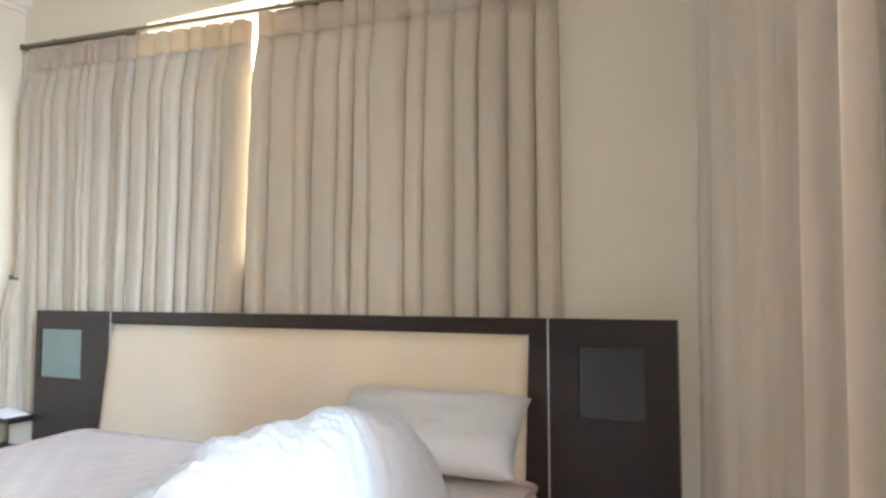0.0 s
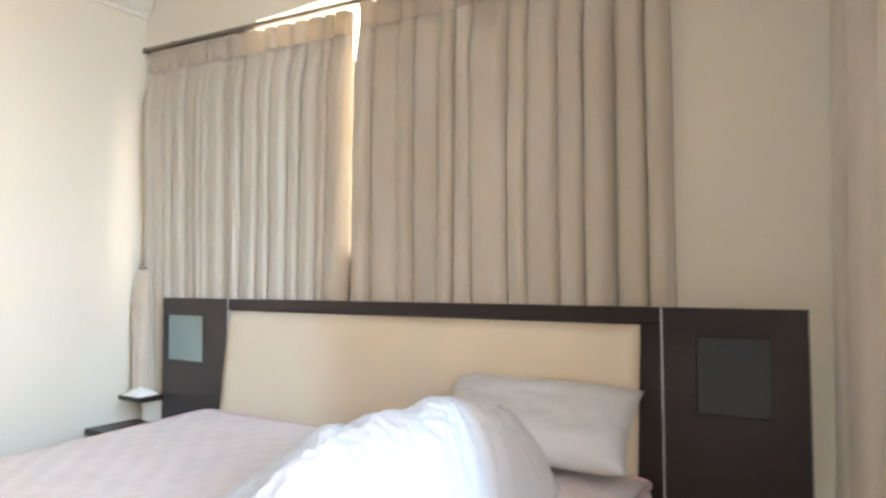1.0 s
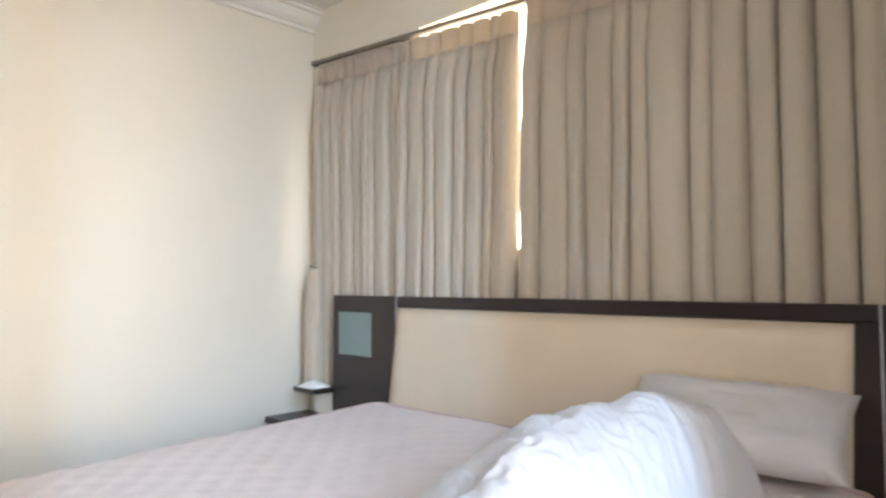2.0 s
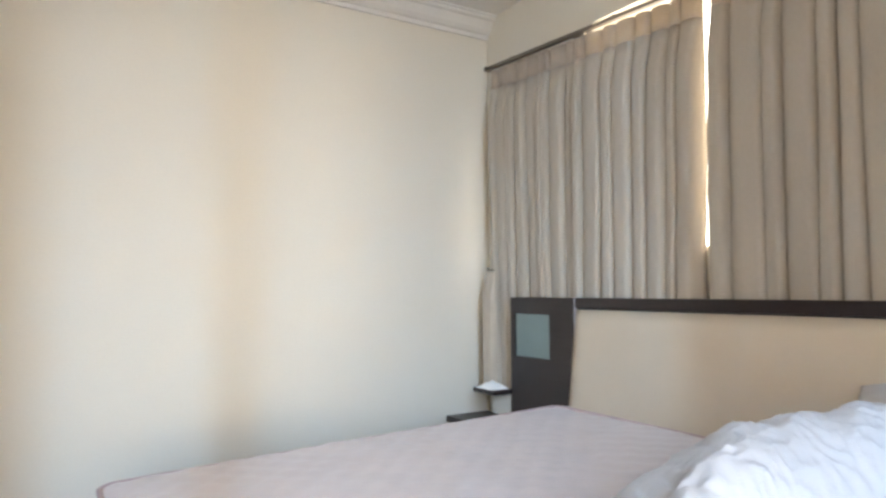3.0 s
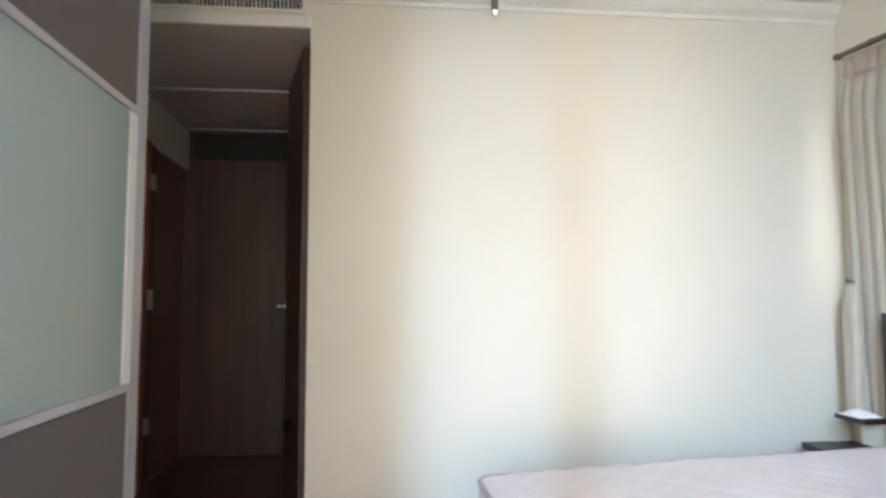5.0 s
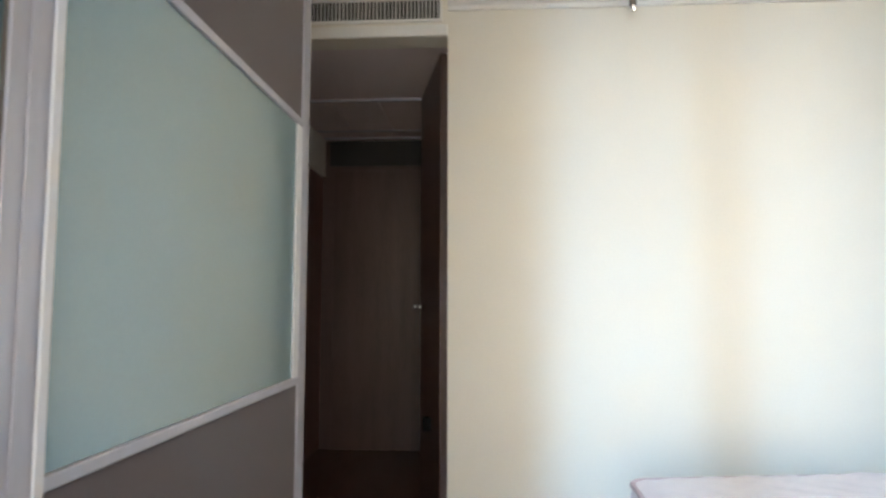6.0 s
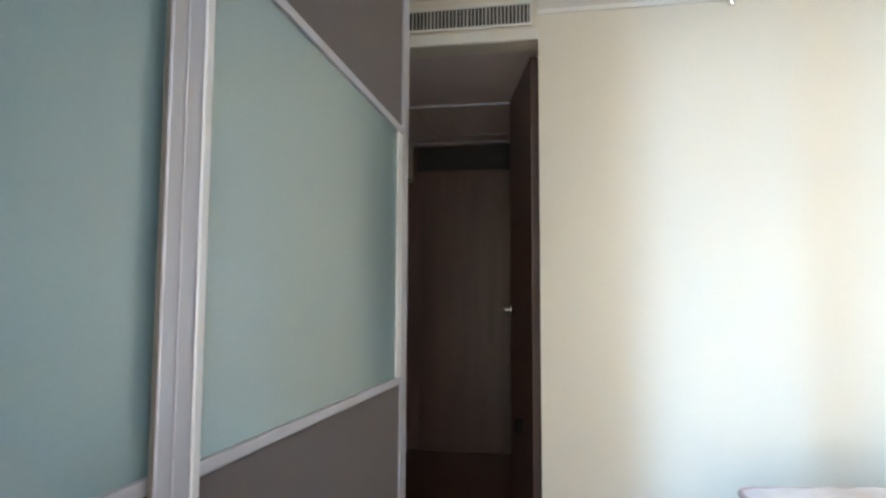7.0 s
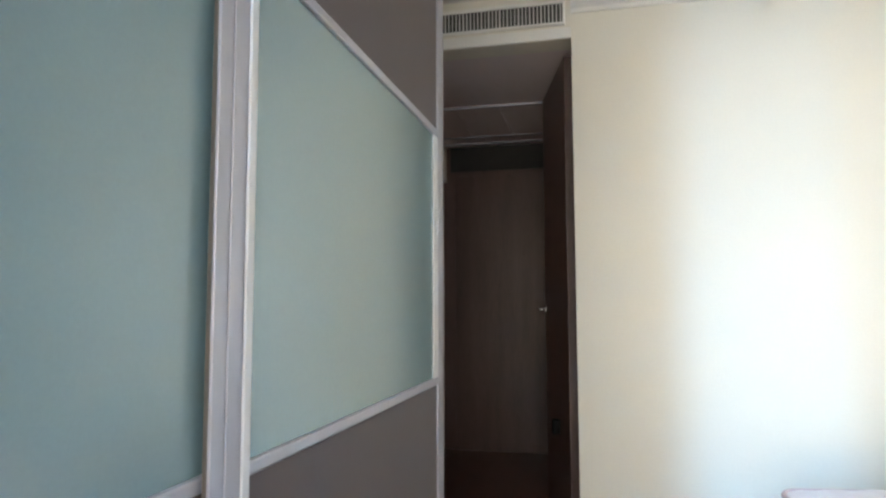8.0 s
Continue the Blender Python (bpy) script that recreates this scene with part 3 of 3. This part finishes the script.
# ---- bed ----
def headboard():
    base = thing("headboard", (1.73, HEAD_Y + 0.02, 0), "dark wood headboard with cream leather panel and glass insets", "headboard")
    y0, y1 = HEAD_Y, HEAD_Y + 0.035
    xl, xa, xb, xr = 0.42, 0.872, 2.680, 3.036
    add(base, "top_rail", [((xa + 0.002, y0, HEAD_Z - 0.045), (xb - 0.002, y1, HEAD_Z))], M_WOOD, bevel=0.004)
    add(base, "back_panel", [((xa + 0.002, y0 + 0.008, 0.02), (xb - 0.002, y1, HEAD_Z - 0.046))], M_WOOD)
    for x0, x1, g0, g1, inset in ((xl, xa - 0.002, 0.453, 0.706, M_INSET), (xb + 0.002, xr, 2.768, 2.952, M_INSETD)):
        za, zb = 0.795, 0.998
        bm = bmesh.new()
        loops = []
        for y in (y0, y1):
            loops.append([bm.verts.new((x, y, z)) for x, z in ((x0, 0), (x1, 0), (x1, HEAD_Z), (x0, HEAD_Z))])
            loops.append([bm.verts.new((x, y, z)) for x, z in ((g0, za), (g1, za), (g1, zb), (g0, zb))])
        for p, q in ((0, 1), (2, 3), (0, 2), (1, 3)):
            for i in range(4):
                j = (i + 1) % 4
                bm.faces.new((loops[p][i], loops[p][j], loops[q][j], loops[q][i]))
        bmesh.ops.recalc_face_normals(bm, faces=bm.faces)
        under(part("wing", bm, M_WOOD, None, "dark wood side wing"), base)
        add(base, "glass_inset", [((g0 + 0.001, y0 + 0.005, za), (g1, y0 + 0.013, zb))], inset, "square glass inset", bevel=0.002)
    for x in (xa, xb):
        add(base, "joint_strip", [((x - 0.0025, y0 - 0.001, 0.02), (x + 0.0025, y0 + 0.02, HEAD_Z))], M_ALU, "thin metal joint strip", bevel=0.0008)
    # leather panel with slanting ends, slightly domed
    bm = bmesh.new()
    nx, nz = 48, 14
    grid = []
    for j in range(nz + 1):
        v = j / nz
        z = 0.40 + (HEAD_Z - 0.050 - 0.40) * v
        left, right = 0.822 + 0.055 * v, 2.600 + 0.020 * v
        row = []
        for i in range(nx + 1):
            u = i / nx
            x = left + (right - left) * u
            dome = min(1, u / 0.018) ** 0.5 * min(1, (1 - u) / 0.018) ** 0.5 * min(1, (1 - v) / 0.06) ** 0.5
            bulge = 0.020 * dome + 0.010 * math.sin(math.pi * u) * (1 - v) + 0.002 * noise.noise((x * 5, z * 5, 1))
            row.append(bm.verts.new((x, y0 + 0.006 - bulge - 0.028 * (1 - v), z)))
        grid.append(row)
    for r, q in zip(grid, grid[1:]):
        for i in range(nx):
            bm.faces.new((r[i], r[i + 1], q[i + 1], q[i]))
    rim = [e for e in bm.edges if e.is_boundary]
    back = bmesh.ops.extrude_edge_only(bm, edges=rim)
    for v in back["geom"]:
        if isinstance(v, bmesh.types.BMVert):
            v.co.y = y0 + 0.0075
    bmesh.ops.recalc_face_normals(bm, faces=bm.faces)
    under(part("leather_panel", bm, M_LEATHER, None, "cream leather panel", True), base)
    return base


headboard()

MAT_X0, MAT_X1, MAT_Y0, MAT_Y1 = 0.81, 2.665, -1.975, -0.215


def bed_z(y):
    """The height of the mattress, which is a little higher at the head than at the worn foot."""
    return 0.553 + 0.070 * min(1, max(0, (y - MAT_Y0) / 1.55)) ** 0.8


def bed_base():
    base = thing("bed_base", (1.73, -1.1, 0), "low dark wooden bed base under the mattress", "bed base")
    add(base, "side_board", [((MAT_X0 + 0.02, MAT_Y0 + 0.02, 0.08), (MAT_X0 + 0.05, MAT_Y1, 0.30))], M_WOOD)
    add(base, "side_board", [((MAT_X1 - 0.05, MAT_Y0 + 0.02, 0.08), (MAT_X1 - 0.02, MAT_Y1, 0.30))], M_WOOD)
    add(base, "foot_board", [((MAT_X0 + 0.052, MAT_Y0 + 0.02, 0.08), (MAT_X1 - 0.052, MAT_Y0 + 0.05, 0.30))], M_WOOD)
    add(base, "slat_platform", [((MAT_X0 + 0.052, MAT_Y0 + 0.052, 0.27), (MAT_X1 - 0.052, MAT_Y1, 0.30))], M_WOOD)
    for x in (MAT_X0 + 0.10, MAT_X1 - 0.16):
        for y in (MAT_Y0 + 0.10, MAT_Y1 - 0.16):
            add(base, "leg", [((x, y, 0), (x + 0.06, y + 0.06, 0.268))], M_WOOD)
    return base


bed_base()


def round_rect(x0, x1, y0, y1, r, n=8):
    pts = []
    for cx, cy, a0 in ((x1 - r, y1 - r, 0), (x0 + r, y1 - r, 90), (x0 + r, y0 + r, 180), (x1 - r, y0 + r, 270)):
        for k in range(n + 1):
            a = radians(a0 + 90 * k / n)
            pts.append((cx + r * math.cos(a), cy + r * math.sin(a)))
    return pts


def mattress():
    base = thing("mattress", (1.73, -1.1, 0.30), "bare pink-beige quilted mattress with rose piping", "mattress")
    bm = bmesh.new()
    z0 = 0.302
    nx, ny = 110, 104
    grid = []
    for j in range(ny + 1):
        row = []
        for i in range(nx + 1):
            x = MAT_X0 + 0.012 + (MAT_X1 - MAT_X0 - 0.024) * i / nx
            y = MAT_Y0 + 0.012 + (MAT_Y1 - MAT_Y0 - 0.024) * j / ny
            d = min(x - MAT_X0, MAT_X1 - x, y - MAT_Y0, MAT_Y1 - y)
            edge = -0.020 * (1 - smooth01(d / 0.06))
            bend = 0.02 * noise.noise((x * 3, y * 3, 8.0))
            u, v = (x + y + bend) / 0.115, (x - y + bend) / 0.115
            quilt = 0.009 * (abs(math.sin(math.pi * u)) ** 0.5 * abs(math.sin(math.pi * v)) ** 0.5 - 0.6) * smooth01((d - 0.02) / 0.05)
            sag = 0.006 * noise.noise((x * 1.6, y * 1.6, 0.3)) + 0.004 * noise.noise((x * 6, y * 6, 4))
            row.append(bm.verts.new((x, y, bed_z(y) + edge + quilt + sag)))
        grid.append(row)
    for r, q in zip(grid, grid[1:]):
        for i in range(nx):
            bm.faces.new((r[i], r[i + 1], q[i + 1], q[i]))
    under(part("quilted_top", bm, M_MATTRESS, None, "", True), base)
    bm = bmesh.new()
    ring = round_rect(MAT_X0, MAT_X1, MAT_Y0, MAT_Y1, 0.05)
    levels = [(0, 0, 0.012), (0, 0.012, 0.0), (0, 0.1, -0.006), (1, -0.045, -0.004), (1, -0.018, 0.004), (1, -0.016, 0.02)]
    cx, cy = (MAT_X0 + MAT_X1) / 2, (MAT_Y0 + MAT_Y1) / 2
    loops = [[bm.verts.new((x + (cx - x) * k / 0.9, y + (cy - y) * k / 0.9, (bed_z(y) if top else z0) + dz)) for x, y in ring] for top, dz, k in levels]
    for r, q in zip(loops, loops[1:]):
        for i in range(len(r)):
            bm.faces.new((r[i], r[(i + 1) % len(r)], q[(i + 1) % len(r)], q[i]))
    bm.faces.new(loops[0][::-1])
    under(part("side_band", bm, M_MATTRESS, None, "", True), base)
    for top, dz in ((1, -0.014), (0, 0.016)):
        curve = bpy.data.curves.new("piping", "CURVE")
        curve.dimensions, curve.bevel_depth, curve.bevel_resolution = "3D", 0.008, 3
        sp = curve.splines.new("POLY")
        sp.points.add(len(ring) - 1)
        sp.use_cyclic_u = True
        for p, (x, y) in zip(sp.points, ring):
            p.co = (x, y, (bed_z(y) if top else z0) + dz, 1)
        ob = new("piping", curve)
        curve.materials.append(M_PIPING)
        ob["label"] = "rose edge piping"
        under(ob, base)
    return base


mattress()


def pillow(centre, size, tilt, turn, seed):
    """A soft pillow with pulled corners and creases."""
    w, h, th = size
    bm = bmesh.new()
    nx, ny = 44, 34
    m = Matrix.Translation(centre) @ Matrix.Rotation(radians(turn), 4, "Z") @ Matrix.Rotation(radians(tilt), 4, "X")
    sides = []
    for s in (1, -1):
        grid = []
        for j in range(ny + 1):
            row = []
            for i in range(nx + 1):
                u, v = 2 * i / nx - 1, 2 * j / ny - 1
                pull = 1 - 0.07 * (1 - u * u) * v * v - 0.0
                pull_u = 1 - 0.05 * (1 - v * v) * u * u
                thick = max(0.0, (1 - u ** 4) * (1 - v ** 4)) ** 0.55
                wr = 0.012 * noise.noise((u * 3 + seed, v * 3, s)) + 0.005 * noise.noise((u * 9 + seed, v * 7, s))
                p = Vector((u * w / 2 * pull_u, v * h / 2 * pull, s * (th / 2 * thick + wr * min(1, thick * 1.5))))
                row.append(bm.verts.new(m @ p))
            grid.append(row)
        for r, q in zip(grid, grid[1:]):
            for i in range(nx):
                f = (r[i], r[i + 1], q[i + 1], q[i])
                bm.faces.new(f if s > 0 else f[::-1])
    bmesh.ops.remove_doubles(bm, verts=bm.verts, dist=0.0008)
    ob = part("pillow", bm, M_LINEN, None, "", True)
    return tagged(ob, "white cotton pillow leaning on the leather headboard", "pillow")


pillow((2.355, -0.315, 0.757), (0.58, 0.27, 0.15), 42, 3, 2)


def duvet():
    """A white duvet thrown in a heap on the bed."""
    bm = bmesh.new()
    nx, ny = 150, 190
    cx, cy = 2.315, -0.92
    grid = []
    for j in range(ny + 1):
        row = []
        for i in range(nx + 1):
            u, v = 2 * i / nx - 1, 2 * j / ny - 1
            r = math.hypot(u, v) / max(abs(u), abs(v), 1e-6)
            uu, vv = u / max(1, r ** 0.85), v / max(1, r ** 0.85)
            d = math.hypot(uu, vv)
            wob = 1 + 0.10 * noise.noise((math.atan2(vv, uu) * 1.3, 3.1, 0.5))
            x, y = cx + uu * (0.195 + 0.03 * vv if uu > 0 else 0.285 - 0.05 * min(0, vv)) * wob * (1 - 0.10 * vv) + 0.03 * vv, cy + vv * 0.60 * wob
            body = max(0.0, 1 - d ** (3.6 if uu > 0 else 1.75)) ** 0.78
            # soft drapes that run down from the crest, and small creases
            drape = 0.026 * noise.noise((x * 4 - y * 2.5, y * 2.2, 1.2)) + 0.018 * noise.noise((x * 11 + y * 8, y * 5 - x * 4, 2.2))
            run = noise.noise((x * 9 + y * 17, (y - x) * 3.0, 5.0))
            fine = noise.noise((x * 22 + y * 40, (y - x) * 6.0, 7.0)) + 0.6 * noise.noise((x * 55 + y * 70, (y - x) * 14.0, 3.0))
            crease = 0.010 * (0.28 - abs(fine)) + 0.014 * (0.30 - abs(run)) + 0.008 * (0.3 - abs(noise.noise((x * 30 - y * 12, y * 26, 9.0))))
            z = bed_z(y) + 0.006 + 0.258 * body * (0.90 + 0.10 * math.cos(2.2 * (vv - 0.1))) + (drape + crease) * min(1, body * 1.6)
            row.append(bm.verts.new((x, y, max(z, bed_z(y) + 0.006))))
        grid.append(row)
    for r, q in zip(grid, grid[1:]):
        for i in range(nx):
            bm.faces.new((r[i], r[i + 1], q[i + 1], q[i]))
    rim = [e for e in bm.edges if e.is_boundary]
    low = bmesh.ops.extrude_edge_only(bm, edges=rim)
    for v in low["geom"]:
        if isinstance(v, bmesh.types.BMVert):
            v.co.z = bed_z(v.co.y) - 0.006
    bmesh.ops.recalc_face_normals(bm, faces=bm.faces)
    ob = part("duvet", bm, M_LINEN, None, "", True)
    return tagged(ob, "white cotton duvet heaped on the bare mattress", "duvet")


duvet()

# ---- bedside ----
def nightstand():
    base = thing("nightstand", (0.24, -0.28, 0), "dark wood nightstand with a raised shelf", "nightstand")
    add(base, "body", [((0.185, -0.35, 0.04), (0.405, -0.135, 0.455))], M_WOOD, bevel=0.004)
    add(base, "top", [((0.165, -0.385, 0.457), (0.412, -0.130, 0.488))], M_WOOD, bevel=0.004)
    add(base, "drawer", [((0.20, -0.362, 0.26), (0.39, -0.351, 0.44))], M_WOOD, bevel=0.003)
    add(base, "back_board", [((0.24, -0.150, 0.490), (0.410, -0.132, 0.603))], M_WALL, "pale board under the shelf", bevel=0.002)
    add(base, "shelf", [((0.235, -0.270, 0.605), (0.412, -0.130, 0.628))], M_WOOD, bevel=0.004)
    return base


nightstand()


def tissue():
    bm = bmesh.new()
    grid = []
    for j in range(11):
        row = []
        for i in range(13):
            u, v = i / 6 - 1, j / 5 - 1
            k = max(0, 1 - u * u) * max(0, 1 - v * v)
            row.append(bm.verts.new((0.325 + 0.065 * u, -0.215 + 0.055 * v, 0.631 + k * (0.030 + 0.014 * noise.noise((u * 3, v * 3, 7))))))
        grid.append(row)
    for r, q in zip(grid, grid[1:]):
        for i in range(12):
            bm.faces.new((r[i], r[i + 1], q[i + 1], q[i]))
    low = bmesh.ops.extrude_edge_only(bm, edges=[e for e in bm.edges if e.is_boundary])
    for v in low["geom"]:
        if isinstance(v, bmesh.types.BMVert):
            v.co.z = 0.6285
    bmesh.ops.recalc_face_normals(bm, faces=bm.faces)
    return tagged(part("crumpled_cloth", bm, M_PAPER, None, "", True), "small white crumpled cloth on the nightstand shelf", "cloth")


tissue()
